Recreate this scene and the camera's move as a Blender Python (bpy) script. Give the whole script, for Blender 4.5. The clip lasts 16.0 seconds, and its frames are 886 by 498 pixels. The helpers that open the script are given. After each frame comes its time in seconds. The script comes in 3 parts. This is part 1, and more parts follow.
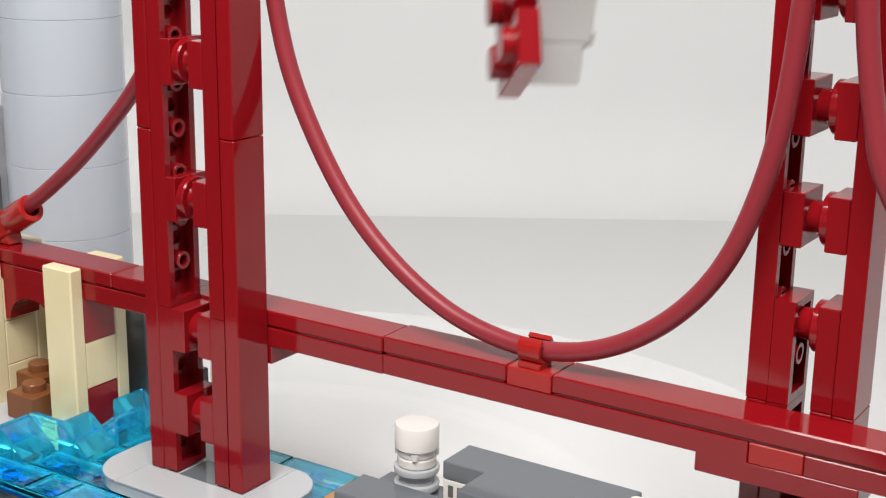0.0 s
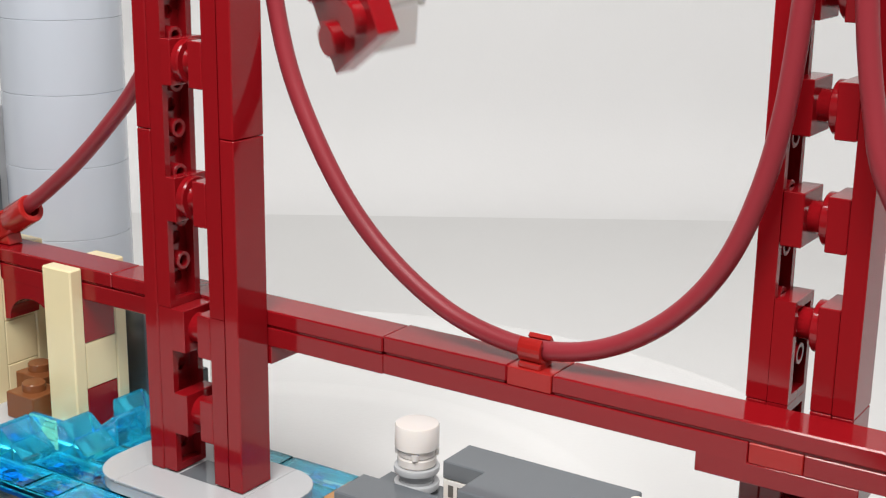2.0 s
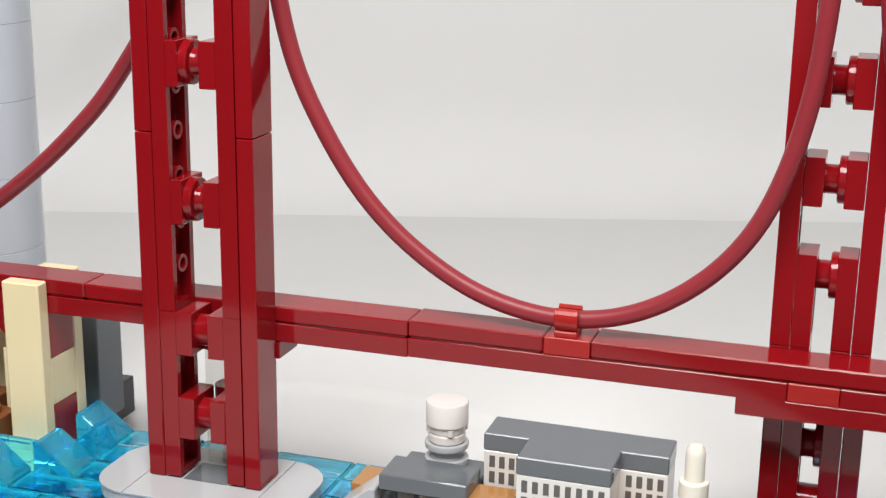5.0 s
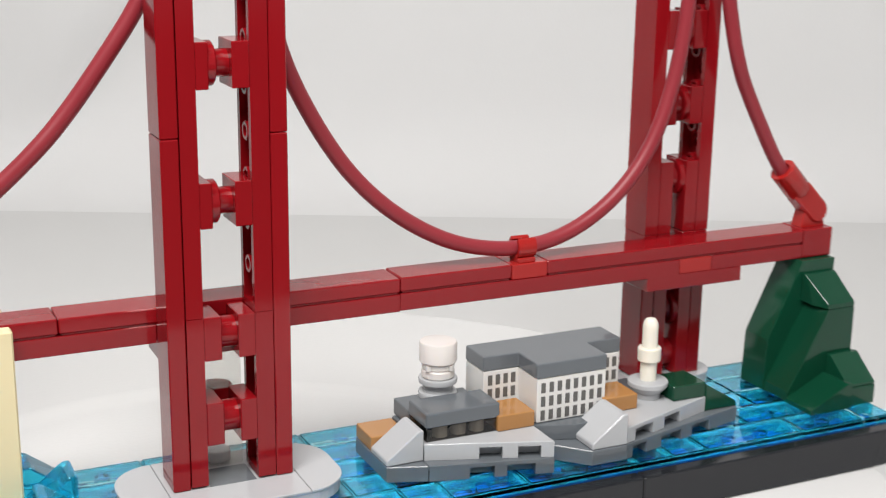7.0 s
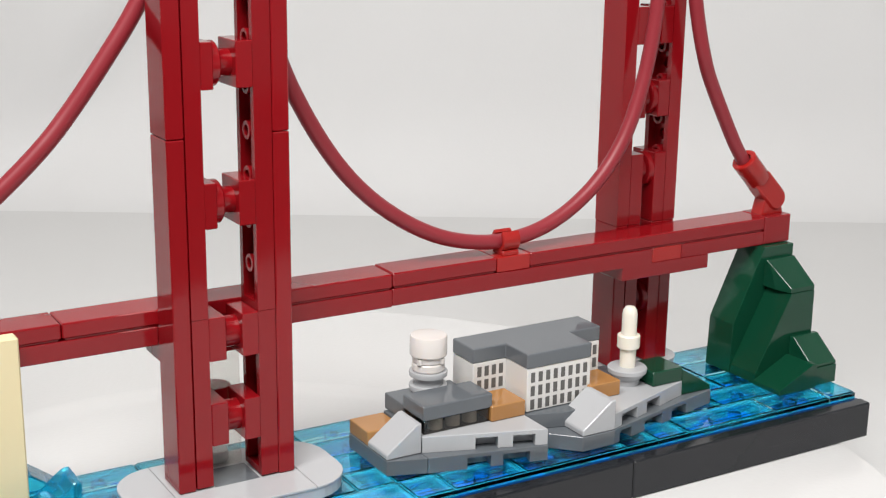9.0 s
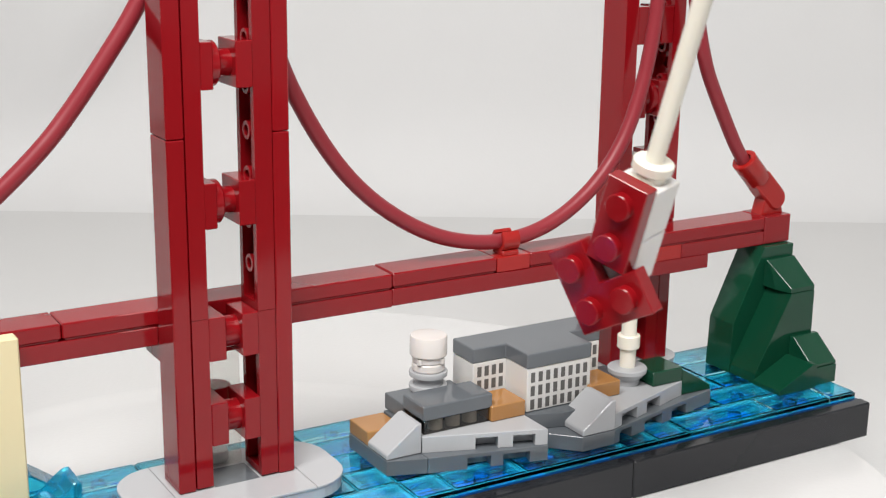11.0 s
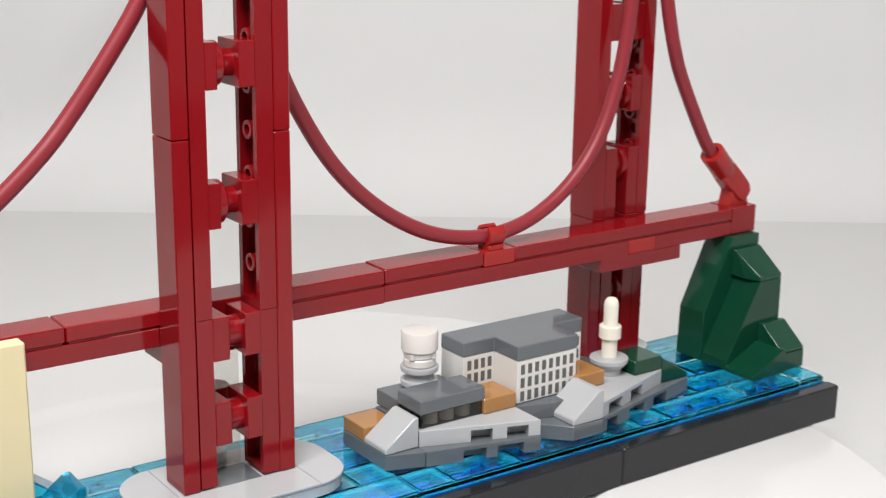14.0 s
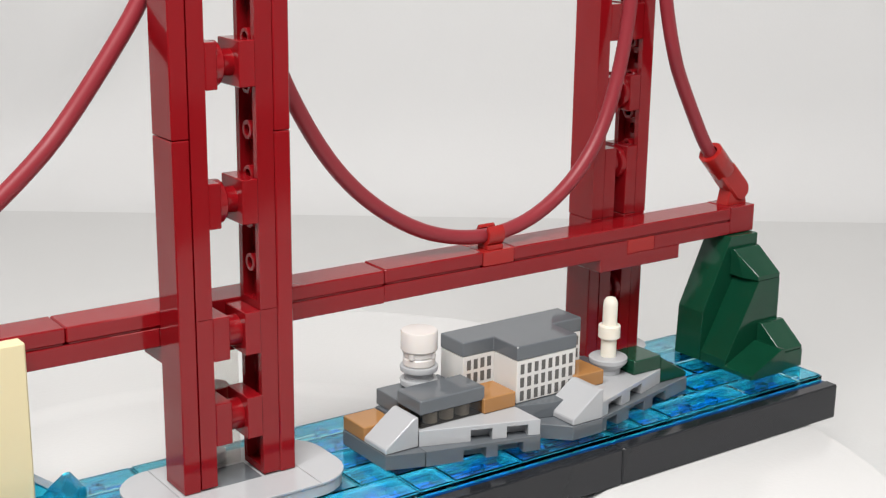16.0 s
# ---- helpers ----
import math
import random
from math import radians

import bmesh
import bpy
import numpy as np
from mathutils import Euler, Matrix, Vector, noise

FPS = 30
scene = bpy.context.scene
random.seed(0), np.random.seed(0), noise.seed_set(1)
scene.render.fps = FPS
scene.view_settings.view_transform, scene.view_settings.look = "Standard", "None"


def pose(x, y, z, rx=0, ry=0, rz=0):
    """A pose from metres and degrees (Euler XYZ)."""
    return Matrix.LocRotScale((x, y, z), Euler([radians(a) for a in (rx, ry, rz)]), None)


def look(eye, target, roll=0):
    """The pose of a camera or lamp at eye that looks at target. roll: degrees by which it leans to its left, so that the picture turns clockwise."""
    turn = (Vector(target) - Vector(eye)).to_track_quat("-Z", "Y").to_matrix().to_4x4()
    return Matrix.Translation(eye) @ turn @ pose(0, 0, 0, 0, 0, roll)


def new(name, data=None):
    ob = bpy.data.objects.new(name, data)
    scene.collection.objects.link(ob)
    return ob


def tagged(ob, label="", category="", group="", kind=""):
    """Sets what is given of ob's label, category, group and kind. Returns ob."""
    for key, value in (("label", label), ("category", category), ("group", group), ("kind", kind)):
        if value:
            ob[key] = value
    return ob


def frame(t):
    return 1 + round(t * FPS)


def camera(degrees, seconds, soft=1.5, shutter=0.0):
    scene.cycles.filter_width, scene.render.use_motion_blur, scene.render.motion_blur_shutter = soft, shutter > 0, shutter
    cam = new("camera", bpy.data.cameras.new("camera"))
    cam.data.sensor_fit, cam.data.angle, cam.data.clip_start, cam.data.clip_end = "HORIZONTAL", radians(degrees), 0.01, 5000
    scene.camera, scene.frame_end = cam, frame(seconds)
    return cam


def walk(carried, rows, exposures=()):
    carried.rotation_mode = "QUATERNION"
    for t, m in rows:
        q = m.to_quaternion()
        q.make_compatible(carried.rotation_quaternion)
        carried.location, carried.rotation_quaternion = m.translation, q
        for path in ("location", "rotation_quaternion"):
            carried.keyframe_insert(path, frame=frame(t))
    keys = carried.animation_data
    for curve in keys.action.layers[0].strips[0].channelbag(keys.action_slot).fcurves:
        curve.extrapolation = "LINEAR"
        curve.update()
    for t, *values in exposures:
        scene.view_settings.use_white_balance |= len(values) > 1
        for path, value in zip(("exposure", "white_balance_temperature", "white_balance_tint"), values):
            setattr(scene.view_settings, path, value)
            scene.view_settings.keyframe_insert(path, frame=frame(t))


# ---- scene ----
# ---------------------------------------------------------------- camera
cam = camera(35.82, 16.0, soft=1.25, shutter=0.5)
EYE = pose(-0.08705, -0.22343, 0.10683, 74.842, 0, -30.855) @ pose(0, 0, 0, 0, 0, 0.795)
walk(cam, [(0.0, EYE), (16.0, EYE)])

# ---------------------------------------------------------------- light
world = bpy.data.worlds.new("world")
scene.world = world
world.use_nodes = True
world.node_tree.nodes["Background"].inputs[0].default_value = (0.95, 0.96, 1.0, 1)
world.node_tree.nodes["Background"].inputs[1].default_value = 0.28
scene.view_settings.exposure = -0.1

# the photo tent is square to the camera: right and forward on the table
TENT = Matrix.Translation((-0.08705, -0.22343, 0)) @ pose(0, 0, 0, 0, 0, -30.855)
TABLE_Z = -0.037
WALL_V = 0.585


def lamp(name, u, v, z, target, size_u, size_v, watts, colour):
    data = bpy.data.lights.new(name, "AREA")
    data.shape, data.size, data.size_y, data.energy, data.color = "RECTANGLE", size_u, size_v, watts, colour
    ob = new(name, data)
    ob.matrix_world = TENT @ look((u, v, z), target)
    return ob


lamp("tent_lamp", -0.05, -0.02, 0.45, (0.03, 0.30, 0), 0.34, 0.20, 4.1, (1.0, 0.975, 0.95))

# ---------------------------------------------------------------- materials


def shader(name):
    m = bpy.data.materials.new(name)
    m.use_nodes = True
    return m, m.node_tree.nodes, m.node_tree.links, m.node_tree.nodes["Principled BSDF"]


def plastic(name, colour, rough=0.09, vary=0.10, relief=0.03, sss=0.0, dust=0.0):
    """Moulded plastic: a faint mottling, a soft waviness, hair scratches."""
    m, n, l, b = shader(name)
    co = n.new("ShaderNodeTexCoord")
    big = n.new("ShaderNodeTexNoise")
    big.inputs["Scale"].default_value, big.inputs["Detail"].default_value = 90, 3
    fine = n.new("ShaderNodeTexNoise")
    fine.inputs["Scale"].default_value, fine.inputs["Detail"].default_value = 2400, 2
    info = n.new("ShaderNodeObjectInfo")
    l.new(co.outputs["Object"], big.inputs["Vector"])
    l.new(co.outputs["Object"], fine.inputs["Vector"])
    mix = n.new("ShaderNodeMix")
    mix.data_type = "RGBA"
    mix.inputs[6].default_value = (*[c * (1 - vary) for c in colour], 1)
    mix.inputs[7].default_value = (*[min(1, c * (1 + vary)) for c in colour], 1)
    add = n.new("ShaderNodeMath")
    add.operation = "MULTIPLY_ADD"
    l.new(info.outputs["Random"], add.inputs[0])
    add.inputs[1].default_value = 0.5
    half = n.new("ShaderNodeMath")
    half.operation = "MULTIPLY"
    half.inputs[1].default_value = 0.5
    l.new(big.outputs["Fac"], half.inputs[0])
    l.new(half.outputs[0], add.inputs[2])
    l.new(add.outputs[0], mix.inputs[0])
    if dust:
        # a few pale specks of dust and nicks
        spot = n.new("ShaderNodeTexVoronoi")
        spot.inputs["Scale"].default_value = 210
        l.new(co.outputs["Object"], spot.inputs["Vector"])
        near = n.new("ShaderNodeMath")
        near.operation = "LESS_THAN"
        near.inputs[1].default_value = 0.05
        l.new(spot.outputs["Distance"], near.inputs[0])
        few = n.new("ShaderNodeMath")
        few.operation = "LESS_THAN"
        few.inputs[1].default_value = dust
        l.new(spot.outputs["Color"], few.inputs[0])
        both = n.new("ShaderNodeMath")
        both.operation = "MULTIPLY"
        l.new(near.outputs[0], both.inputs[0])
        l.new(few.outputs[0], both.inputs[1])
        speck = n.new("ShaderNodeMix")
        speck.data_type = "RGBA"
        speck.inputs[7].default_value = (0.55, 0.40, 0.38, 1)
        l.new(both.outputs[0], speck.inputs[0])
        l.new(mix.outputs[2], speck.inputs[6])
        mix = speck
    l.new(mix.outputs[2], b.inputs["Base Color"])
    rr = n.new("ShaderNodeMapRange")
    rr.inputs["To Min"].default_value, rr.inputs["To Max"].default_value = rough * 0.8, rough * 1.35
    l.new(fine.outputs["Fac"], rr.inputs["Value"])
    l.new(rr.outputs[0], b.inputs["Roughness"])
    b.inputs["IOR"].default_value = 1.44
    bump = n.new("ShaderNodeBump")
    bump.inputs["Strength"].default_value, bump.inputs["Distance"].default_value = relief, 0.0006
    l.new(big.outputs["Fac"], bump.inputs["Height"])
    l.new(bump.outputs[0], b.inputs["Normal"])
    if sss:
        b.inputs["Subsurface Weight"].default_value = sss
        b.inputs["Subsurface Radius"].default_value = (0.002, 0.0015, 0.001)
        b.inputs["Subsurface Scale"].default_value = 0.5
    return m


def clear(name, colour, rough=0.03, milk=0.0):
    """Tinted clear plastic: light passes with the tint, the face mirrors a little."""
    m, n, l, b = shader(name)
    n.remove(b)
    tint = n.new("ShaderNodeBsdfTransparent")
    tint.inputs[0].default_value = (*colour, 1)
    shine = n.new("ShaderNodeBsdfGlossy")
    shine.inputs["Roughness"].default_value = rough
    noise_t = n.new("ShaderNodeTexNoise")
    noise_t.inputs["Scale"].default_value = 260
    bump = n.new("ShaderNodeBump")
    bump.inputs["Strength"].default_value, bump.inputs["Distance"].default_value = 0.12, 0.0004
    l.new(noise_t.outputs["Fac"], bump.inputs["Height"])
    l.new(bump.outputs[0], shine.inputs["Normal"])
    mix = n.new("ShaderNodeMixShader")
    mix.inputs[0].default_value = 0.07
    body = tint
    if milk:
        # a little cloudiness in the plastic
        cloud = n.new("ShaderNodeBsdfTranslucent")
        cloud.inputs[0].default_value = (0.85, 0.84, 0.80, 1)
        body = n.new("ShaderNodeMixShader")
        body.inputs[0].default_value = milk
        l.new(tint.outputs[0], body.inputs[1])
        l.new(cloud.outputs[0], body.inputs[2])
    l.new(body.outputs[0], mix.inputs[1])
    l.new(shine.outputs[0], mix.inputs[2])
    l.new(mix.outputs[0], n["Material Output"].inputs["Surface"])
    return m


def glassy(name, colour, rough=0.05, passing=1.0, streak=0.0):
    m, n, l, b = shader(name)
    b.inputs["Base Color"].default_value = (*colour, 1)
    b.inputs["Transmission Weight"].default_value = passing
    b.inputs["Roughness"].default_value = rough
    b.inputs["IOR"].default_value = 1.45
    if streak:
        # relief drawn out along the tiles, standing in for streaks refracted from their undersides
        co = n.new("ShaderNodeTexCoord")
        long = n.new("ShaderNodeMapping")
        long.inputs["Scale"].default_value = (170, 620, 620)
        flow = n.new("ShaderNodeTexNoise")
        flow.inputs["Scale"].default_value, flow.inputs["Detail"].default_value = 1.0, 1.0
        bump = n.new("ShaderNodeBump")
        bump.inputs["Strength"].default_value, bump.inputs["Distance"].default_value = streak, 0.0008
        l.new(co.outputs["Object"], long.inputs["Vector"])
        l.new(long.outputs[0], flow.inputs["Vector"])
        l.new(flow.outputs["Fac"], bump.inputs["Height"])
        l.new(bump.outputs[0], b.inputs["Normal"])
    return m


def paper(name, colour, scale=14, vary=0.03, rough=0.8, relief=0.1):
    m, n, l, b = shader(name)
    co = n.new("ShaderNodeTexCoord")
    big = n.new("ShaderNodeTexNoise")
    big.inputs["Scale"].default_value, big.inputs["Detail"].default_value = scale, 5
    fine = n.new("ShaderNodeTexNoise")
    fine.inputs["Scale"].default_value = 900
    l.new(co.outputs["Object"], big.inputs["Vector"])
    l.new(co.outputs["Object"], fine.inputs["Vector"])
    mix = n.new("ShaderNodeMix")
    mix.data_type = "RGBA"
    mix.inputs[6].default_value = (*[c * (1 - vary) for c in colour], 1)
    mix.inputs[7].default_value = (*[min(1, c * (1 + vary)) for c in colour], 1)
    l.new(big.outputs["Fac"], mix.inputs[0])
    l.new(mix.outputs[2], b.inputs["Base Color"])
    b.inputs["Roughness"].default_value = rough
    bump = n.new("ShaderNodeBump")
    bump.inputs["Strength"].default_value, bump.inputs["Distance"].default_value = relief, 0.0003
    l.new(fine.outputs["Fac"], bump.inputs["Height"])
    l.new(bump.outputs[0], b.inputs["Normal"])
    return m


RED = plastic("dark_red_plastic", (0.245, 0.005, 0.0085), rough=0.08, dust=0.05)
CABLE = plastic("dark_red_hose", (0.27, 0.024, 0.034), rough=0.38)
BRIGHT = plastic("red_plastic", (0.36, 0.014, 0.012), rough=0.2)
LGREY = plastic("light_grey_plastic", (0.45, 0.46, 0.475), vary=0.05)
DGREY = plastic("dark_grey_plastic", (0.125, 0.138, 0.152), rough=0.07)
BLACK = plastic("black_plastic", (0.014, 0.0155, 0.019), rough=0.12)
WHITE = plastic("white_plastic", (0.76, 0.745, 0.72), vary=0.03, sss=0.1)
WARM = plastic("warm_white_plastic", (0.73, 0.69, 0.66), vary=0.03, sss=0.1)
IVORY = plastic("ivory_plastic", (0.82, 0.78, 0.68), vary=0.03, sss=0.1)
TAN = plastic("tan_plastic", (0.78, 0.67, 0.41), vary=0.04)
OCHRE = plastic("ochre_plastic", (0.42, 0.205, 0.07))
GREEN = plastic("dark_green_plastic", (0.0045, 0.052, 0.026))
BROWN = plastic("reddish_brown_plastic", (0.20, 0.07, 0.026))
WINDOW = plastic("window_print", (0.12, 0.115, 0.11), rough=0.35)
BLUE = plastic("blue_plastic", (0.006, 0.16, 0.56), vary=0.5)
NAVY = plastic("deep_blue_plastic", (0.003, 0.034, 0.13), vary=0.4)
SKYGREY = plastic("pale_blue_grey_plastic", (0.50, 0.54, 0.60), vary=0.03)
TEAL = plastic("teal_plastic", (0.009, 0.19, 0.36), vary=0.55)
WATER = glassy("clear_blue_plastic", (0.40, 0.86, 0.94), 0.0, 1.0, 0.07)
WAVE = glassy("clear_light_blue_plastic", (0.05, 0.64, 0.86), 0.02, 0.92)
# tile walls: light gathered in the edges is put into a cloudier teal
EDGE_GLOW = glassy("clear_teal_plastic_edge", (0.08, 0.62, 0.73), 0.02, 0.80)
CLEAR = clear("clear_plastic", (0.985, 0.985, 0.965), milk=0.15)
SMOKE = clear("smoked_clear_plastic", (0.42, 0.40, 0.38))
DISC = paper("turntable_white", (0.75, 0.75, 0.745), rough=0.16, vary=0.02)
SWEEP = paper("tent_fabric", (0.80, 0.80, 0.80), vary=0.03)
DARKCLOTH = paper("dark_cloth", (0.07, 0.07, 0.072), vary=0.1)
DESK = paper("desk_top", (0.09, 0.075, 0.065), scale=30, vary=0.2, rough=0.4)
SHEET = paper("table_sheet", (0.70, 0.70, 0.695), vary=0.02)

# ---------------------------------------------------------------- building helpers (millimetres in the model's own grid)
AXIS = Vector((11.9, 7.5, 0.0))   # the turntable's axis in that grid
home = {}
turning = []


def thing(name, x, y, z, label, category, group=""):
    """An Empty at the base of a thing that stands on the turntable."""
    ob = new(name)
    ob.empty_display_size = 0.005
    home[ob] = Vector((x, y, z))
    ob.location = (home[ob] - AXIS) / 1000
    turning.append(ob)
    return tagged(ob, label, category, group)


def root_of(ob):
    while ob.parent:
        ob = ob.parent
    return ob


def part(name, bm, material, parent, label="", smooth=False, kind=""):
    """Links a bmesh, in millimetres of the grid, as one mesh under a thing or part."""
    base = home[root_of(parent)]
    for v in bm.verts:
        v.co = (v.co - base) / 1000
    bmesh.ops.recalc_face_normals(bm, faces=bm.faces)
    me = bpy.data.meshes.new(name)
    bm.to_mesh(me)
    bm.free()
    if smooth:
        me.polygons.foreach_set("use_smooth", [True] * len(me.polygons))
        me.set_sharp_from_angle(angle=radians(35))
    me.materials.append(material)
    ob = new(name, me)
    ob.parent = parent
    return tagged(ob, label, kind=kind)


def again(ob, parent, dx, dy, dz):
    """Another object on the same mesh, shifted by millimetres."""
    o = new(ob.name.split(".")[0], ob.data)
    o.parent = parent
    o.location = ob.location + Vector((dx, dy, dz)) / 1000
    return o


def soften(bm, w):
    if w:
        bmesh.ops.bevel(bm, geom=[e for e in bm.edges if e.calc_face_angle(0) > 0.3], offset=w, segments=1, affect="EDGES", clamp_overlap=True)
    return bm


def box(x0, x1, y0, y1, z0, z1, w=0.16):
    b = bmesh.new()
    bmesh.ops.create_cube(b, size=1.0)
    for v in b.verts:
        v.co = Vector(((x0 + x1) / 2 + v.co.x * (x1 - x0), (y0 + y1) / 2 + v.co.y * (y1 - y0), (z0 + z1) / 2 + v.co.z * (z1 - z0)))
    return soften(b, w)


def prism(profile, axis, a, b, w=0.16):
    """A profile (two coordinates) drawn along an axis from a to b. x: (y, z); y: (x, z); z: (x, y)."""
    bm = bmesh.new()
    put = {"x": lambda p, c: (c, p[0], p[1]), "y": lambda p, c: (p[0], c, p[1]), "z": lambda p, c: (p[0], p[1], c)}[axis]
    lo = [bm.verts.new(put(p, a)) for p in profile]
    hi = [bm.verts.new(put(p, b)) for p in profile]
    bm.faces.new(lo)
    bm.faces.new(hi[::-1])
    for i in range(len(lo)):
        j = (i + 1) % len(lo)
        bm.faces.new((lo[i], hi[i], hi[j], lo[j]))
    bmesh.ops.recalc_face_normals(bm, faces=bm.faces)
    return soften(bm, w)


def hull(points, w=0.16):
    bm = bmesh.new()
    for q in points:
        bm.verts.new(q)
    bmesh.ops.convex_hull(bm, input=bm.verts)
    bmesh.ops.dissolve_limit(bm, angle_limit=0.02, verts=bm.verts, edges=bm.edges)
    return soften(bm, w)


def lathe(rings, x, y, segs=28, axis="z", bm=None):
    """Rings of (radius, height) turned round an upright axis at x, y (or lying along an axis)."""
    bm = bm or bmesh.new()
    made = []
    for r, h in rings:
        ring = []
        for i in range(segs):
            c, s = r * math.cos(2 * math.pi * i / segs), r * math.sin(2 * math.pi * i / segs)
            ring.append(bm.verts.new({"z": (x + c, y + s, h), "x": (h, x + c, y + s), "y": (x + c, h, y + s)}[axis]))
        made.append(ring)
    for a, b in zip(made, made[1:]):
        for i in range(segs):
            bm.faces.new((a[i], a[(i + 1) % segs], b[(i + 1) % segs], b[i]))
    bm.faces.new(made[0][::-1])
    bm.faces.new(made[-1])
    return bm


def merge(*bms):
    out = bmesh.new()
    for b in bms:
        me = bpy.data.meshes.new("tmp")
        b.to_mesh(me)
        b.free()
        out.from_mesh(me)
        bpy.data.meshes.remove(me)
    return out


def hollow_plate(x0, x1, y0, y1, z0, z1, side, deep=1.9, pinned=True):
    """A plate set on edge; its hollow underside faces +x or -x (side): a pin between each two studs, a small hole behind each stud."""
    bm = bmesh.new()
    xf, xb = (x1, x0) if side > 0 else (x0, x1)
    xr = xf - side * deep
    outer = [(y0, z0), (y1, z0), (y1, z1), (y0, z1)]
    inner = [(y0 + 1.3, z0 + 1.3), (y1 - 1.3, z0 + 1.3), (y1 - 1.3, z1 - 1.3), (y0 + 1.3, z1 - 1.3)]

    def loop(pts, x):
        return [bm.verts.new((x, y, z)) for y, z in pts]

    def skirt(a, b):
        for i in range(len(a)):
            bm.faces.new((a[i], a[(i + 1) % len(a)], b[(i + 1) % len(b)], b[i]))

    back, front, lip, low = loop(outer, xb), loop(outer, xf), loop(inner, xf), loop(inner, xr)
    bm.faces.new(back)
    skirt(back, front)
    skirt(front, lip)
    skirt(lip, low)
    # the sunk floor, cell by cell
    ya, yb, yc = y0 + 1.3, y1 - 1.3, (y0 + y1) / 2
    zs = [z0 + 1.3] + [8.0 * i for i in range(int(z0 // 8) + 1, int(z1 // 8) + 1) if z0 + 3 < 8 * i < z1 - 3] + [z1 - 1.3]
    for za, zb in zip(zs, zs[1:]):
        zc, hy, hz = (za + zb) / 2, (yb - ya) / 2, (zb - za) / 2
        angles = sorted([2 * math.pi * k / 12 for k in range(12)] + [math.atan2(sz * hz, sy * hy) % (2 * math.pi) for sy in (-1, 1) for sz in (-1, 1)])
        rim, hole = [], []
        rh = min(1.25, hz * 0.6)
        for an in angles:
            c, q = math.cos(an), math.sin(an)
            k = min(hy / max(abs(c), 1e-6), hz / max(abs(q), 1e-6))
            rim.append((yc + c * k, zc + q * k))
            hole.append((yc + c * rh, zc + q * rh))
        h0 = loop(hole, xr)
        h1 = loop(hole, xr - side * 0.8)
        skirt(loop(rim, xr), h0)
        skirt(h0, h1)
        bm.faces.new(h1)
    pins = [lathe([(1.7, xr), (1.7, xf - side * 0.2), (1.6, xf - side * 0.08), (1.05, xf - side * 0.08), (0.95, xf - side * 0.2), (0.95, xr + side * 0.1)], yc, zz, 18, "x") for zz in (zs[1:-1] if pinned else ())]
    return merge(bm, *pins)


def tile_top(x0, x1, y0, y1, z0, z1):
    """The clear upper slab of a tile, its upper edges rounded."""
    b = box(x0, x1, y0, y1, z1 - 1.15, z1, 0)
    bmesh.ops.bevel(b, geom=[e for e in b.edges if all(v.co.z > z1 - 0.01 for v in e.verts)], offset=0.35, segments=2, affect="EDGES")
    n = int(round((x1 - x0) / 8))
    tubes = [lathe([(1.5, z1 - 1.25), (1.5, z0 + 0.1)], x0 + (x1 - x0) * i / n, (y0 + y1) / 2, 10) for i in range(1, n)]
    ribs = [box(x0 + 1.6, x1 - 1.6, yy, yy + 0.35, z1 - 1.75, z1 - 1.16, 0) for yy in (y0 + 2.0, y1 - 2.35)]
    return merge(b, *tubes, *ribs)


def tile_skirt(x0, x1, y0, y1, z0, z1, wide=0.95):
    """The four thin walls under the slab."""
    z1 -= 1.17
    return merge(box(x0, x1, y0, y0 + wide, z0, z1, 0), box(x0, x1, y1 - wide, y1, z0, z1, 0),
                 box(x0, x0 + wide, y0 + wide, y1 - wide, z0, z1, 0), box(x1 - wide, x1, y0 + wide, y1 - wide, z0, z1, 0))


def catmull(points, steps=10):
    pts = [Vector(q) for q in points]
    out = []
    for i in range(len(pts) - 1):
        p0, p1, p2, p3 = pts[max(0, i - 1)], pts[i], pts[i + 1], pts[min(len(pts) - 1, i + 2)]
        for k in range(steps):
            t = k / steps
            out.append(0.5 * (2 * p1 + (p2 - p0) * t + (2 * p0 - 5 * p1 + 4 * p2 - p3) * t * t + (3 * p1 - p0 - 3 * p2 + p3) * t ** 3))
    out.append(pts[-1])
    return out


def tube(path, r, segs=18):
    bm = bmesh.new()
    rings = []
    side = Vector((0, 1, 0))
    for i, q in enumerate(path):
        d = (path[min(i + 1, len(path) - 1)] - path[max(i - 1, 0)]).normalized()
        u = d.cross(side).normalized()
        v = u.cross(d)
        rings.append([bm.verts.new(q + u * r * math.cos(2 * math.pi * k / segs) + v * r * math.sin(2 * math.pi * k / segs)) for k in range(segs)])
    for a, b in zip(rings, rings[1:]):
        for k in range(segs):
            bm.faces.new((a[k], a[(k + 1) % segs], b[(k + 1) % segs], b[k]))
    bm.faces.new(rings[0][::-1])
    bm.faces.new(rings[-1])
    return bm


def stud(x, y, z, r=2.4, h=1.7):
    return lathe([(r, z), (r, z + h - 0.2), (r - 0.2, z + h)], x, y, 20)


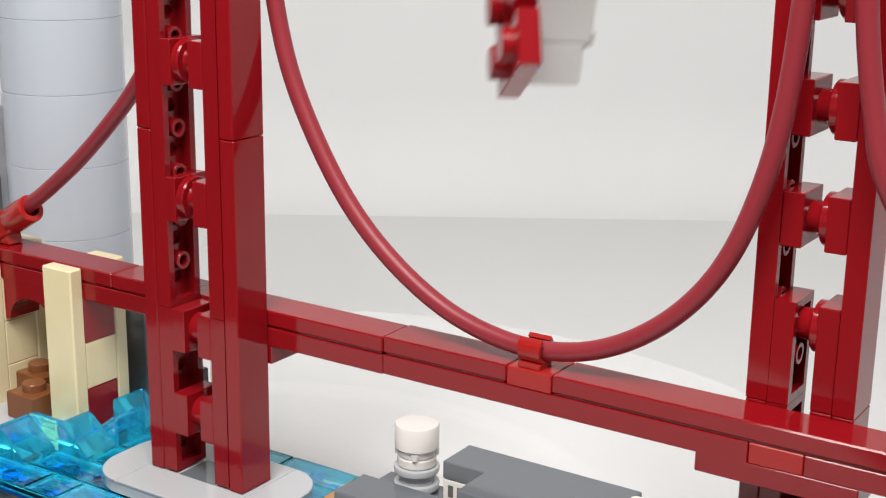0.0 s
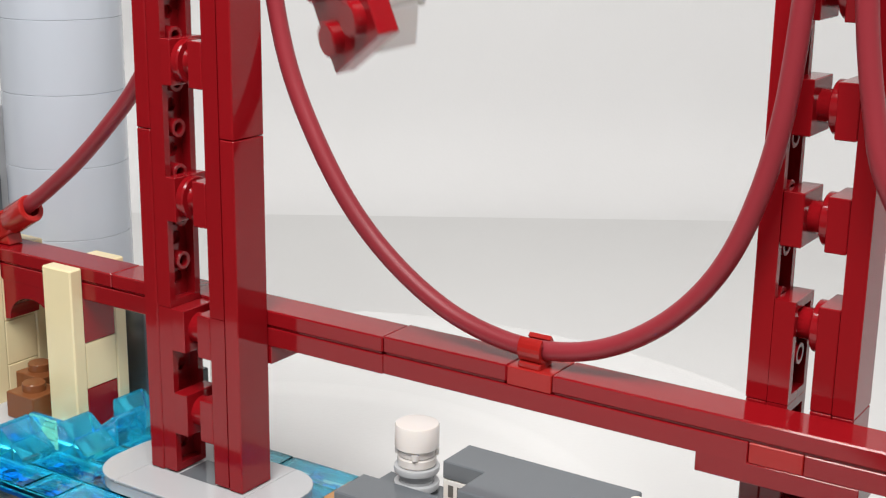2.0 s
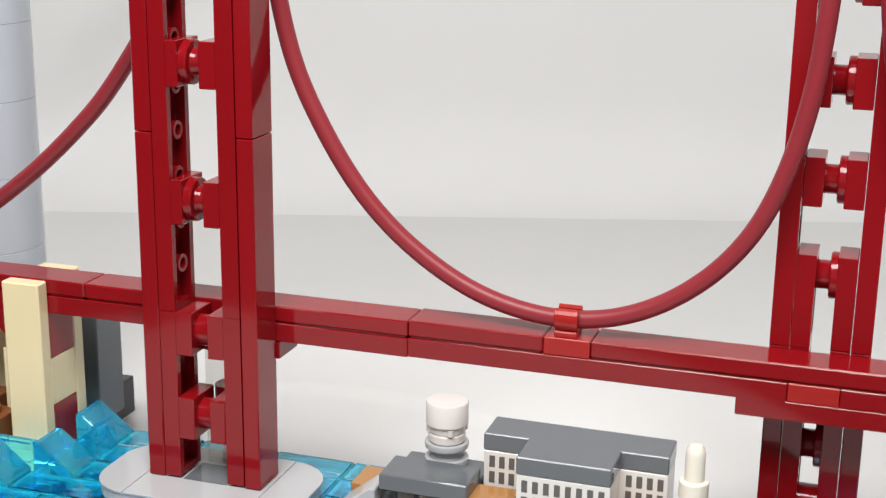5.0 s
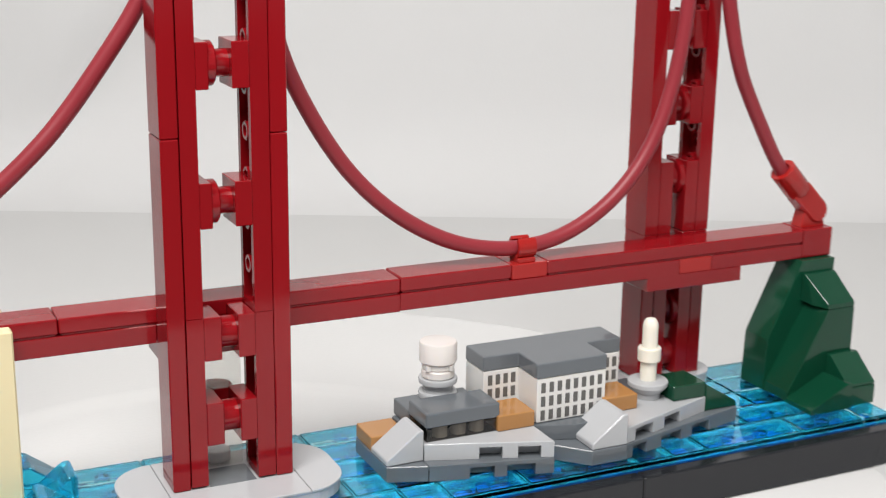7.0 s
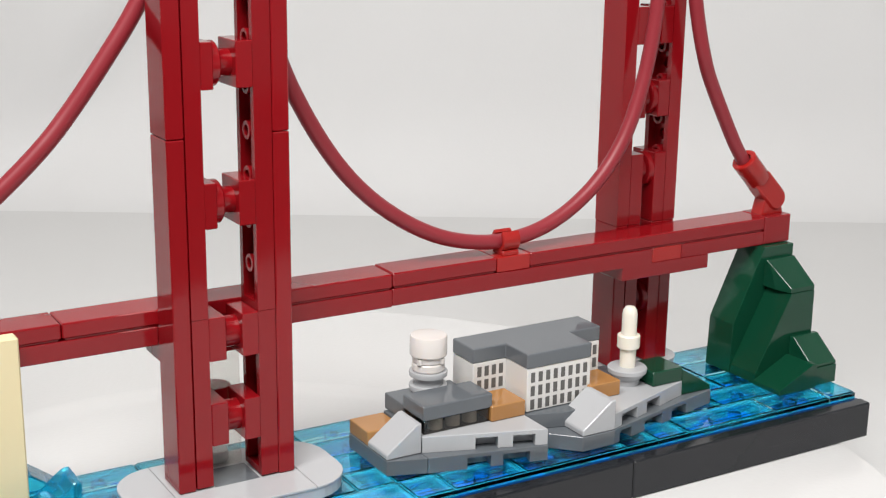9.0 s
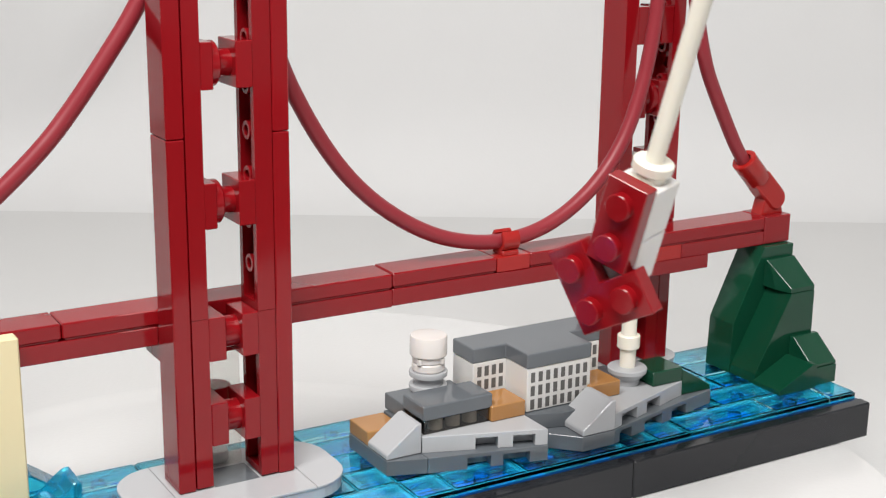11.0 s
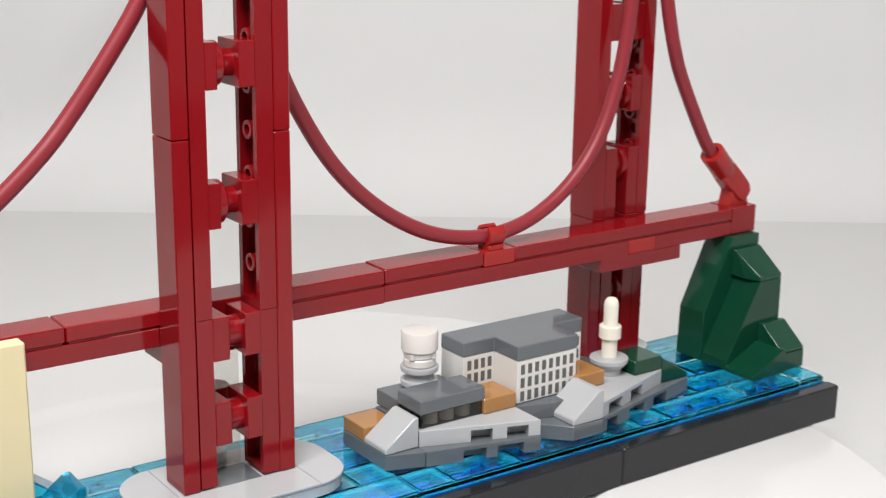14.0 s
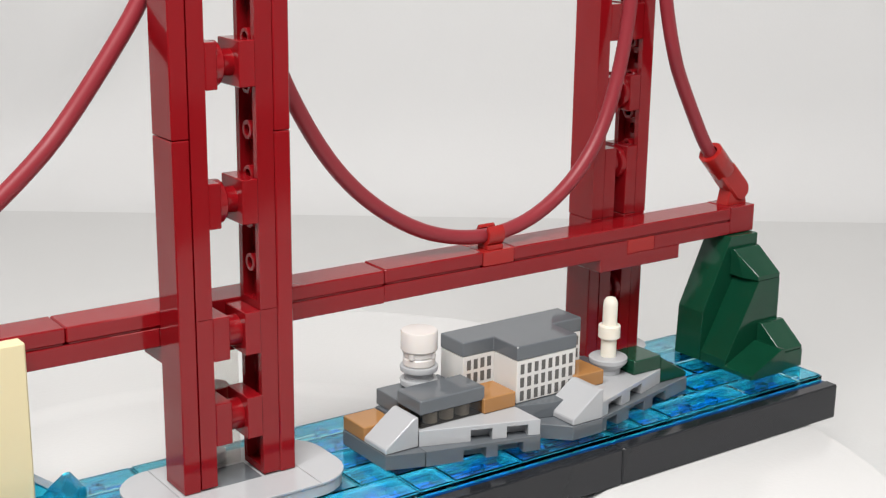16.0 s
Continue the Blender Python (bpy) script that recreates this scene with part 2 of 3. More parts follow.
# ---------------------------------------------------------------- setting: photo tent
def tent():
    def sheet(name, verts, faces, material, label, category, smooth=False):
        me = bpy.data.meshes.new(name)
        me.from_pydata([TENT @ Vector(v) for v in verts], [], faces)
        me.update()
        if smooth:
            me.polygons.foreach_set("use_smooth", [True] * len(me.polygons))
        me.materials.append(material)
        return tagged(new(name, me), label, category, kind="structure")

    def slab(name, u0, u1, v0, v1, z0, z1, label, category, material=SWEEP):
        vs = [(u, v, z) for z in (z0, z1) for v in (v0, v1) for u in (u0, u1)]
        fs = [(0, 2, 3, 1), (4, 5, 7, 6), (0, 1, 5, 4), (2, 6, 7, 3), (0, 4, 6, 2), (1, 3, 7, 5)]
        return sheet(name, vs, fs, material, label, category)

    slab("floor", -0.20, 0.55, 0.07, WALL_V, TABLE_Z - 0.004, TABLE_Z, "matt white table sheet under the turntable", "table sheet", SHEET)
    # out of view: added white piece that gives the bricks pale reflections
    slab("floor_back", -0.50, -0.2005, 0.31, WALL_V, TABLE_Z - 0.004, TABLE_Z, "unseen matt white sheet along the backdrop, added for pale reflections", "table sheet", SHEET)
    # out of view: dark desk added beyond the sheet, darkens reflections in the bricks
    slab("ground", -0.9, 0.9, -0.8, WALL_V + 0.3, TABLE_Z - 0.03, TABLE_Z - 0.0085, "unseen brown desk top, added to keep front reflections dark", "desk", DESK)
    # back wall: soft cloth, with slack folds towards one side
    nu, nz, bend = 70, 90, 0.045
    vs, fs = [], []
    for j in range(nz + 1):
        run = 0.78 * j / nz
        if run < 0.04:
            back, z = WALL_V - 0.02 + run, TABLE_Z - 0.0042
        elif run < 0.04 + bend * math.pi / 2:
            a = (run - 0.04) / bend
            back, z = WALL_V + 0.02 + bend * math.sin(a), TABLE_Z - 0.0042 + bend * (1 - math.cos(a))
        else:
            back, z = WALL_V + 0.02 + bend, TABLE_Z - 0.0042 + bend + run - 0.04 - bend * math.pi / 2
        hang = max(0.0, min(1.0, (run - 0.06) / 0.10))
        for i in range(nu + 1):
            u = -0.50 + 1.05 * i / nu
            slack = max(0.0, min(1.0, (0.0 - u) / 0.16))
            fold = 0.017 * slack * math.sin(36 * (u - 0.62 * z)) + 0.008 * slack * math.sin(75 * (u - 0.9 * z) + 1)
            vs.append((u, back + hang * (fold + 0.0015 * math.sin(9 * u + 6 * z)), z))
    for j in range(nz):
        for i in range(nu):
            a = j * (nu + 1) + i
            fs.append((a, a + 1, a + nu + 2, a + nu + 1))
    wall = sheet("wall_back", vs, fs, SWEEP, "pale grey-white cloth backdrop hanging behind the turntable", "backdrop", True)
    m = wall.modifiers.new("thickness", "SOLIDIFY")
    m.thickness, m.offset = 0.004, -1
    # side cloths out of view, added for reflections: white behind, dark further forward
    slab("wall_side", -0.51, -0.50, 0.3305, WALL_V + 0.07, TABLE_Z, 0.60, "unseen white side cloth, added for pale reflections", "tent wall")
    slab("wall_left", -0.51, -0.50, -0.25, 0.33, TABLE_Z, 0.60, "unseen dark side cloth, added to keep left reflections dark", "tent wall", DARKCLOTH)
    slab("wall_right", 0.55, 0.56, -0.25, WALL_V + 0.07, TABLE_Z, 0.60, "white cloth side wall of the photo tent", "tent wall")
    slab("ceiling", -0.51, 0.56, -0.25, WALL_V + 0.07, 0.60, 0.61, "white cloth roof of the photo tent", "tent roof")


tent()

# ---------------------------------------------------------------- turntable
def turntable():
    t = thing("turntable", AXIS.x, AXIS.y, -12, "round glossy white turntable under the toy bridge model", "turntable")
    part("disc", lathe([(58, -20), (132, -20), (136, -18), (136, -13.2), (135, -12.1), (133.5, -12), (77.5, -12), (76.3, -12.06), (75.0, -12.3), (73.5, -12.75), (72.2, -13.0), (71, -13.1), (69.5, -13.12), (0.01, -13.12)], AXIS.x, AXIS.y, 128), DISC, t, smooth=True)
    part("foot", lathe([(95, -37), (97, -36), (97, -22), (60, -19.9)], AXIS.x, AXIS.y, 64), DISC, t, smooth=True)


turntable()


# ---------------------------------------------------------------- base and water
def model_base():
    t = thing("model_base", 11.9, 4, -12, "long black toy-brick base under clear blue water tiles", "base")
    part("body", merge(box(-126, 149, -17.55, 23.5, -11.9, -8.3, 0.2), box(-126, -34, 23.5, 52, -11.9, -3.3, 0.2)), BLACK, t)
    for x0, x1 in ((-106, -42.1), (-42, 21.95), (22.05, 86.15), (86.25, 152.2)):
        part("edge_tile", box(x0, x1, -20.8, -17.6, -12, -3.9, 0.32), BLACK, t, "glossy black edge tile")
    # added strip: blue mirrored in the black edge, put in as colour
    part("inner_strip", box(-49.1, 152.0, -17.55, -16.45, -8.25, -4.2, 0.05), NAVY, t, "added dark blue strip for the blue mirrored along the edge")
    rng = random.Random(4)
    # coloured plates under the clear tiles
    for i in range(-6, 19):
        for j in range(5):
            x, y = -0.8 + 8.05 * i, -16.4 + 8 * j
            hue = rng.random() * (0.72, 0.9, 1.05, 1.0, 1.0)[j]
            if hue < 0.94:
                part("under_plate", merge(box(x + 0.02, x + 8.03, y + 0.02, y + 7.98, -8.2, -7.2, 0), stud(x + 4, y + 4, -7.3, 2.4, 1.6)), (BLUE if hue < 0.40 else TEAL if hue < 0.66 else NAVY), t, "blue plate under the clear tiles")
    # clear tiles, laid in courses
    for j in range(5):
        y = -16.4 + 8 * j
        x = -49.1 + (8.05 if j % 2 else 0)
        while x < 150:
            n = rng.choice((1, 2, 2, 2, 3))
            x1 = min(x + 8.05 * n, 152.0)
            z = -2.75 + rng.uniform(-0.05, 0.05)
            o = part("water_tile", tile_top(x + 0.08, x1 - 0.08, y + 0.06, y + 7.94, -5.9, z), WATER, t, "clear blue water tile")
            o.visible_shadow = False
            o = part("tile_edge", tile_skirt(x + 0.08, x1 - 0.08, y + 0.06, y + 7.94, -5.9, z), EDGE_GLOW, o, "wall of a clear tile, edge glow put into its teal colour")
            o.visible_shadow = False
            x = x1


def pier(x0, x1, y0, y1, r, label):
    t = thing("pier_plate", (x0 + x1) / 2, (y0 + y1) / 2, -3.2, label, "pier", "tower piers")
    prof = []
    for cx, cy, a0 in ((x1 - r, y1 - r, 0), (x0 + r, y1 - r, 90), (x0 + r, y0 + r, 180), (x1 - r, y0 + r, 270)):
        for k in range(8):
            a = radians(a0 + 90 * k / 7)
            prof.append((cx + r * math.cos(a), cy + r * math.sin(a)))
    part("rim", prism([(cx * 0.985 + (x0 + x1) * 0.0075, cy * 0.985 + (y0 + y1) * 0.0075) for cx, cy in prof], "z", -2.7, -0.6, 0.1), LGREY, t)
    cuts = [x0 - 1, x0 + r, x1 - r, x1 + 1]
    n = len(prof)
    for a, b in zip(cuts, cuts[1:]):
        # clip the outline to one strip
        poly = prof
        for sign, lim in ((1, a + 0.06), (-1, b - 0.06)):
            out = []
            for k, q in enumerate(poly):
                w = poly[(k + 1) % len(poly)]
                fq, fw = sign * (q[0] - lim), sign * (w[0] - lim)
                if fq >= 0:
                    out.append(q)
                if (fq >= 0) != (fw >= 0):
                    u = fq / (fq - fw)
                    out.append((lim, q[1] + u * (w[1] - q[1])))
            poly = out
        part("tile", prism(poly, "z", -0.55, -0.02, 0.1), LGREY, t)
    return t


# ---------------------------------------------------------------- bridge
def left_tower(bridge):
    tw = new("tower")
    tw.parent = bridge
    tagged(tw, "dark red tower of stacked plates with round rungs")
    top = 124
    # outer tiles and inner plates of both legs
    for side, x_out, x_in in ((1, 0.0, 3.4), (-1, 19.3, 15.84)):
        for z0, z1 in ((0.05, 63.95), (64.05, top)):
            part("outer_tile", box(x_out, x_out + (3.2 if side > 0 else 3.1), 0, 7.9, z0, z1, 0.2), RED, tw)
        for z0, z1 in ((0.4, 31.95), (32.05, top)):
            part("inner_plate", hollow_plate(x_in, x_in + (3.06 if side > 0 else 3.28), 0.12, 7.8, z0, z1, side, pinned=z1 > 40), RED, tw)
    for z in (8, 24, 48, 72, 96):
        if z < 30:
            part("rung_plate", box(6.5, 9.65, -0.05, 7.9, z, z + 8, 0.14), RED, tw)
            part("rung_plate", box(12.75, 15.8, -0.05, 7.9, z, z + 8, 0.14), RED, tw)
            part("rung_round", lathe([(2.9, 9.6), (2.9, 12.8)], 3.9, z + 4, 28, "x"), RED, tw, smooth=True)
            continue
        part("rung_plate", box(6.5, 8.7, -0.05, 7.9, z, z + 8, 0.14), RED, tw)
        part("rung_flange", lathe([(3.8, 8.65), (3.92, 8.8), (3.92, 10.0), (3.7, 10.25), (2.4, 10.3)], 3.92, z + 4, 32, "x"), RED, tw, smooth=True)
        part("rung_plate", box(12.75, 15.8, -0.05, 7.9, z, z + 8, 0.14), RED, tw)
        part("rung_round", lathe([(2.6, 10.2), (2.42, 10.6), (2.42, 12.8)], 3.9, z + 4, 24, "x"), RED, tw, smooth=True)


def right_tower(bridge):
    tw = new("tower")
    tw.parent = bridge
    tagged(tw, "dark red tower standing behind the deck")
    x0, y0 = 108.0, 16.1
    for side, xa in ((1, x0), (-1, x0 + 13.0)):
        part("outer_tile", box(xa, xa + 3.2, y0, y0 + 7.9, 0, 33.0, 0.2), RED, tw)
        part("outer_plate", hollow_plate(xa, xa + 3.2, y0, y0 + 7.9, 33.1, 124, side), RED, tw)
    for z0, z1 in ((0.2, 33.0), (33.1, 48.8), (56.8, 64.8), (72.8, 80.8), (88.8, 96.8), (104.8, 112.8)):
        if z0 < 50:
            part("rung_plate", hollow_plate(x0 + 3.3, x0 + 6.45, y0 - 0.05, y0 + 7.9, z0, z1, 1), RED, tw)
        else:
            part("rung_plate", box(x0 + 3.3, x0 + 6.45, y0 - 0.05, y0 + 7.9, z0, z1, 0.14), RED, tw)
        part("rung_plate", box(x0 + 9.75, x0 + 12.9, y0 - 0.05, y0 + 7.9, z0, z1, 0.14), RED, tw)
        zc = z1 - 4 if z0 > 30 else 15
        part("rung_round", lathe([(2.42, x0 + 5.0), (2.42, x0 + 8.3), (2.6, x0 + 8.6)], y0 + 3.9, zc, 24, "x"), RED, tw, smooth=True)
        part("rung_flange", lathe([(2.4, x0 + 8.5), (3.7, x0 + 8.55), (3.92, x0 + 8.75), (3.92, x0 + 9.8)], y0 + 3.92, zc, 32, "x"), RED, tw, smooth=True)
        if z0 < 30:
            part("rung_round", lathe([(3.0, x0 + 6.4), (3.0, x0 + 9.8)], y0 + 3.9, 4.4, 24, "x"), RED, tw, smooth=True)


def deck(bridge):
    dk = new("deck")
    dk.parent = bridge
    tagged(dk, "dark red deck of smooth tiles on plates")
    for x0, x1 in ((-56.5, -17.05), (-16.95, 47.35), (47.45, 71.5), (79.65, 144.4)):
        z0, z1 = (29.35, 32.48) if x1 < 50 else (29.5, 32.65)
        part("deck_tile", merge(box(x0 + 0.02, x1 - 0.02, 8.0, 15.9, z0 + 0.32, z1, 0.24), box(x0 + 0.5, x1 - 0.5, 8.4, 15.5, z0, z0 + 0.4, 0)), RED, dk)
    for x0, x1 in ((-56.5, 0), (0.1, 47.35), (47.4, 111.85), (111.95, 120.0), (120.1, 144.4)):
        part("deck_plate", box(x0, x1, 8.05, 15.85, 25.85 if x1 < 50 else 26.0 if x1 < 115 else 26.3, 29.3 if x1 < 50 else 29.45, 0.14), BRIGHT if x0 == 111.95 else RED, dk)
    part("end_brick", box(144.5, 152.4, 8.0, 15.9, 26.35, 32.75, 0.16), RED, dk)
    part("clip_plate", box(71.6, 79.55, 8.0, 15.9, 29.5, 32.6, 0.14), BRIGHT, dk)
    part("under_plate", box(103.9, 128.0, 8.05, 24, 23.1, 26.3, 0.14), RED, dk)
    part("under_plate", box(0.2, 23.0, 8.05, 15.85, 22.5, 25.75, 0.14), RED, dk)


def clip(bridge):
    """The little open clip that holds the hose on the deck."""
    prof = [(r * math.cos(radians(a)), r * math.sin(radians(a))) for r, span in ((2.45, range(-235, 60, 15)), (1.62, range(55, -236, -15))) for a in span]
    c = prism([(10.6 + a, 35.6 + b) for a, b in prof], "x", 73.2, 77.2, 0.08)
    part("clip", merge(c, box(73.2, 77.2, 8.6, 12.6, 32.5, 33.6, 0.2)), BRIGHT, bridge, "bright red hose clip")


def socket(bridge, x0, z0, x1, z1):
    """A towball socket that ends the hose on the deck."""
    a, b = Vector((x0, 12, z0)), Vector((x1, 12, z1))
    d = (b - a).normalized()
    rot = Vector((0, 0, 1)).rotation_difference(d).to_matrix().to_4x4()
    L = (b - a).length
    bm = lathe([(1.6, 2.5), (1.75, 0.1), (2.0, 0), (2.75, 0), (2.95, 0.25), (2.95, 6.9), (2.6, 7.4), (1.0, 7.5)], 0, 0, 20)
    bmesh.ops.transform(bm, matrix=Matrix.Translation(a) @ rot, verts=bm.verts)
    sock = part("hose_socket", bm, BRIGHT, bridge, "bright red hose end socket", smooth=True)
    # flat-sided arm with a round end, turning on the foot
    n = Vector((-d.z, 0, d.x))
    root = a + d * 6.2
    prof = [(root + n * 2.5), (root - n * 2.5)]
    prof = [(q.x, q.z) for q in prof] + [(x1 + 2.65 * math.cos(w), z1 + 2.65 * math.sin(w)) for w in [math.atan2(-n.z, -n.x) + math.pi * k / 12 for k in range(13)]]
    part("hinge_arm", prism(prof, "y", 9.7, 14.0, 0.45), BRIGHT, sock, smooth=True)
    sx = 1 if x1 > x0 else -1
    part("hose_foot", prism([(x1 - sx * 4.4, 32.6), (x1 + sx * 2.4, 32.6), (x1 + sx * 1.6, 35.2), (x1 - sx * 3.4, 36.6)], "y", 10.2, 13.8, 0.2), BRIGHT, sock)


def red_bridge():
    t = thing("suspension_bridge", 60, 12, -0.2, "dark red toy-brick suspension bridge with two towers", "bridge")
    left_tower(t)
    right_tower(t)
    deck(t)
    clip(t)
    main = [(19.0, 11.4, 112), (21.2, 11.3, 94), (24.8, 11.2, 77.5), (30.4, 11.2, 65.0), (38.2, 11.2, 53.4), (47.6, 11.2, 44.6), (58.8, 11.1, 38.2), (70.4, 11.0, 35.4), (80.9, 11.0, 35.9), (90.2, 11.1, 39.3), (98.6, 11.2, 45.5),
            (105.0, 11.4, 53.8), (109.3, 11.6, 64.4), (112.0, 11.8, 76.6), (113.4, 11.9, 91.8), (114.0, 12, 106), (114.4, 12, 120)]
    part("hose", tube(catmull(main), 1.55), CABLE, t, "matt dark red hose hung as the main cable", smooth=True)
    left = [(6.6, 11.4, 98), (0.4, 11.6, 86.2), (-4.4, 11.7, 78.8), (-12.2, 11.8, 68.3), (-18.5, 11.4, 61.4), (-27.6, 11.6, 53.3), (-37.4, 12, 46.0), (-42.4, 12, 42.6), (-46, 12, 40.2)]
    part("hose", tube(catmull(left), 1.55), CABLE, t, "matt dark red hose hung as the side cable", smooth=True)
    right = [(120.8, 12, 104), (121.8, 12, 92.3), (122.7, 12, 85.1), (124.1, 11.8, 77.8), (126.0, 11.5, 70.5), (129.3, 12, 63.7), (136.8, 12, 50.5), (140.8, 12, 44.9)]
    part("hose", tube(catmull(right), 1.55), CABLE, t, "matt dark red hose hung as the side cable", smooth=True)
    socket(t, 140.2, 46.0, 149.6, 36.2)
    socket(t, -43.4, 41.0, -53.2, 35.4)


model_base()
front_pier = pier(-9.2, 31.4, -8.4, 14.3, 8.3, "light grey rounded plate carrying the front tower")
part("inset_tile", box(6.8, 15.5, 0.2, 7.8, -0.3, 0.03, 0.02), DGREY, front_pier, "dark grey tile between the tower legs")
pier(101, 128.5, 14, 26.5, 6.1, "light grey rounded plate under the rear tower")
red_bridge()


def clear_pillar():
    t = thing("clear_pillar", 11.5, 12, -0.02, "stack of clear bricks propping up the bridge deck", "pillar")
    for z0, z1 in ((0, 12.2), (15.4, 22.5)):
        part("brick", box(7.6, 15.4, 8.2, 15.8, z0, z1, 0.3), CLEAR, t)
    part("round_plate", lathe([(2.4, 12.2), (2.4, 13.0), (3.0, 13.1), (3.0, 15.2), (2.8, 15.35)], 11.4, 11.2), RED, t, "dark red round plate", smooth=True)
    part("foot_stud", stud(11.5, 12, 0.1, 2.4, 1.9), LGREY, t, "grey stud inside the clear brick", smooth=True)


clear_pillar()


# ---------------------------------------------------------------- the island
def island():
    t = thing("island_rock", 78, -1, -2.75, "grey rocky islet of stacked wing plates on the water", "island")
    lo0, lo1, hi1 = -2.7, 0.45, 3.75

    def comb(name, ax, ay, bx, by, z0, z1, slots, material, extra):
        """Plate whose front runs from a to b; slots are (from, to) shares of that run."""
        d = Vector((bx - ax, by - ay, 0))
        inn = Vector((-d.y, d.x, 0)).normalized() * 2.6
        if inn.y < 0:
            inn = -inn
        A = Vector((ax, ay, 0))
        marks = [0.0]
        for s0, s1 in slots:
            marks += [s0, s1]
        marks.append(1.0)
        cut = []
        for k in range(0, len(marks), 2):
            q0, q1 = A + d * marks[k], A + d * marks[k + 1]
            if (q1 - q0).length > 0.2:
                cut.append(prism([(q0.x, q0.y), (q1.x, q1.y), (q1.x + inn.x, q1.y + inn.y), (q0.x + inn.x, q0.y + inn.y)], "z", z0, z1 - 0.9, 0))
        q0, q1 = A, A + d
        cap = prism([(q0.x, q0.y), (q1.x, q1.y)] + extra, "z", z1 - 0.9, z1, 0)
        bmesh.ops.bevel(cap, geom=[e for e in cap.edges if all(v.co.z > z1 - 0.01 for v in e.verts)], offset=0.14, segments=1, affect="EDGES")
        cut.append(cap)
        core = [(q0.x + inn.x * 0.98, q0.y + inn.y * 0.98), (q1.x + inn.x * 0.98, q1.y + inn.y * 0.98)] + extra
        cut.append(prism(core, "z", z0, z1 - 0.85, 0))
        part(name, merge(*cut), material, t)

    comb("wing_plate", 46.4, -8.2, 70.0, -13.9, lo0, lo1, ((0.32, 0.52), (0.62, 0.85)), DGREY, [(70, 2), (46.4, 2)])
    part("corner_plate", prism([(38.8, -5.6), (46.3, -8.2), (46.3, 10.1), (38.8, 10.1)], "z", lo0, lo1, 0.14), DGREY, t)
    comb("wing_plate", 46.5, -5.6, 70.0, -13.7, lo1 + 0.05, hi1, ((0.42, 0.60), (0.72, 0.90)), LGREY, [(70, 2), (46.5, 2)])
    part("back_plate", box(46.5, 102, 2.05, 10.1, lo0, hi1, 0.14), DGREY, t)
    part("middle_plate", prism([(70.1, -6), (78.2, -14.3), (86.2, -14.3), (86.2, 2), (70.1, 2)], "z", lo0, lo1, 0.14), DGREY, t)
    part("middle_plate", prism([(70.1, -5.4), (78.0, -8), (86.2, -8), (86.2, 2), (70.1, 2)], "z", lo1, hi1 - 0.1, 0.14), DGREY, t)
    comb("wing_plate", 86.3, -13.9, 118.4, -6.0, lo0, lo1, ((0.05, 0.17), (0.30, 0.48), (0.58, 0.74)), DGREY, [(118.4, 2), (86.3, 2)])
    comb("wing_plate", 86.3, -13.8, 110.6, -5.7, lo1 + 0.05, hi1, ((0.10, 0.32), (0.46, 0.66)), LGREY, [(110.6, 2), (86.3, 2)])
    part("slope", prism([(38.8, lo1 + 0.05), (46.4, lo1 + 0.05), (46.4, 6.6), (45.4, 6.6), (38.8, 1.6)], "y", -5.6, 2.2, 0.2), LGREY, t, "light grey slope brick")
    part("slope", prism([(78.2, lo1 + 0.05), (86.2, lo1 + 0.05), (86.2, 6.8), (85.0, 6.8), (78.2, 1.7)], "y", -14.2, -5.2, 0.2), LGREY, t, "light grey slope brick")
    part("ochre_plate", box(38.9, 46.4, 2.3, 10.1, lo1 + 0.05, 3.4, 0.18), OCHRE, t, "ochre brown plate")
    part("ochre_plate", box(62.0, 70.0, -5.8, 2.0, hi1 + 0.05, 7.0, 0.18), OCHRE, t, "ochre brown plate")
    part("ochre_plate", box(85.8, 93.6, -5.9, 2.0, hi1 + 0.05, 7.0, 0.18), OCHRE, t, "ochre brown plate")
    part("green_plate", box(102.3, 110.2, -5.9, 2.0, hi1 + 0.05, 7.0, 0.18), GREEN, t, "dark green plate")
    part("green_slope", prism([(110.3, lo1 + 0.05), (118.3, lo1 + 0.05), (118.3, 1.6), (110.3, 6.4)], "y", -5.9, 2.0, 0.18), GREEN, t, "dark green slope")


def prison():
    t = thing("prison_building", 78, 2, 3.75, "white printed cell block with rows of dark windows and grey roof", "building")
    z0, z1, z2 = 3.8, 12.85, 16.0
    wb = part("wall", box(63.1, 94.5, 3.05, 10.9, z0, z1, 0.12), WHITE, t)
    wf = part("wall", box(70.9, 86.5, -4.8, 2.95, z0, z1, 0.12), WHITE, t)
    part("roof", prism([(63.0, 3.0), (70.8, 3.0), (70.8, -4.9), (86.6, -4.9), (86.6, 3.0), (94.6, 3.0), (94.6, 11.0), (63.0, 11.0)], "z", z1 + 0.06, z2, 0.2), DGREY, t, "smooth dark grey roof")
    first = None
    for wall, xs, y in ((wf, [71.8 + 1.83 * k for k in range(8)], -4.8), (wb, [64.1 + 1.72 * k for k in range(4)], 3.05), (wb, [87.6 + 1.75 * k for k in range(4)], 3.05)):
        for x in xs:
            for r in range(3):
                zz = 4.2 + 2.85 * r
                if first is None:
                    first = part("window", box(x, x + 0.98, y - 0.05, y + 0.1, zz, zz + 2.1, 0), WINDOW, wall, "small dark grey printed window")
                    fx, fy, fz = x, y, zz
                else:
                    again(first, wall, x - fx, y - fy, zz - fz)


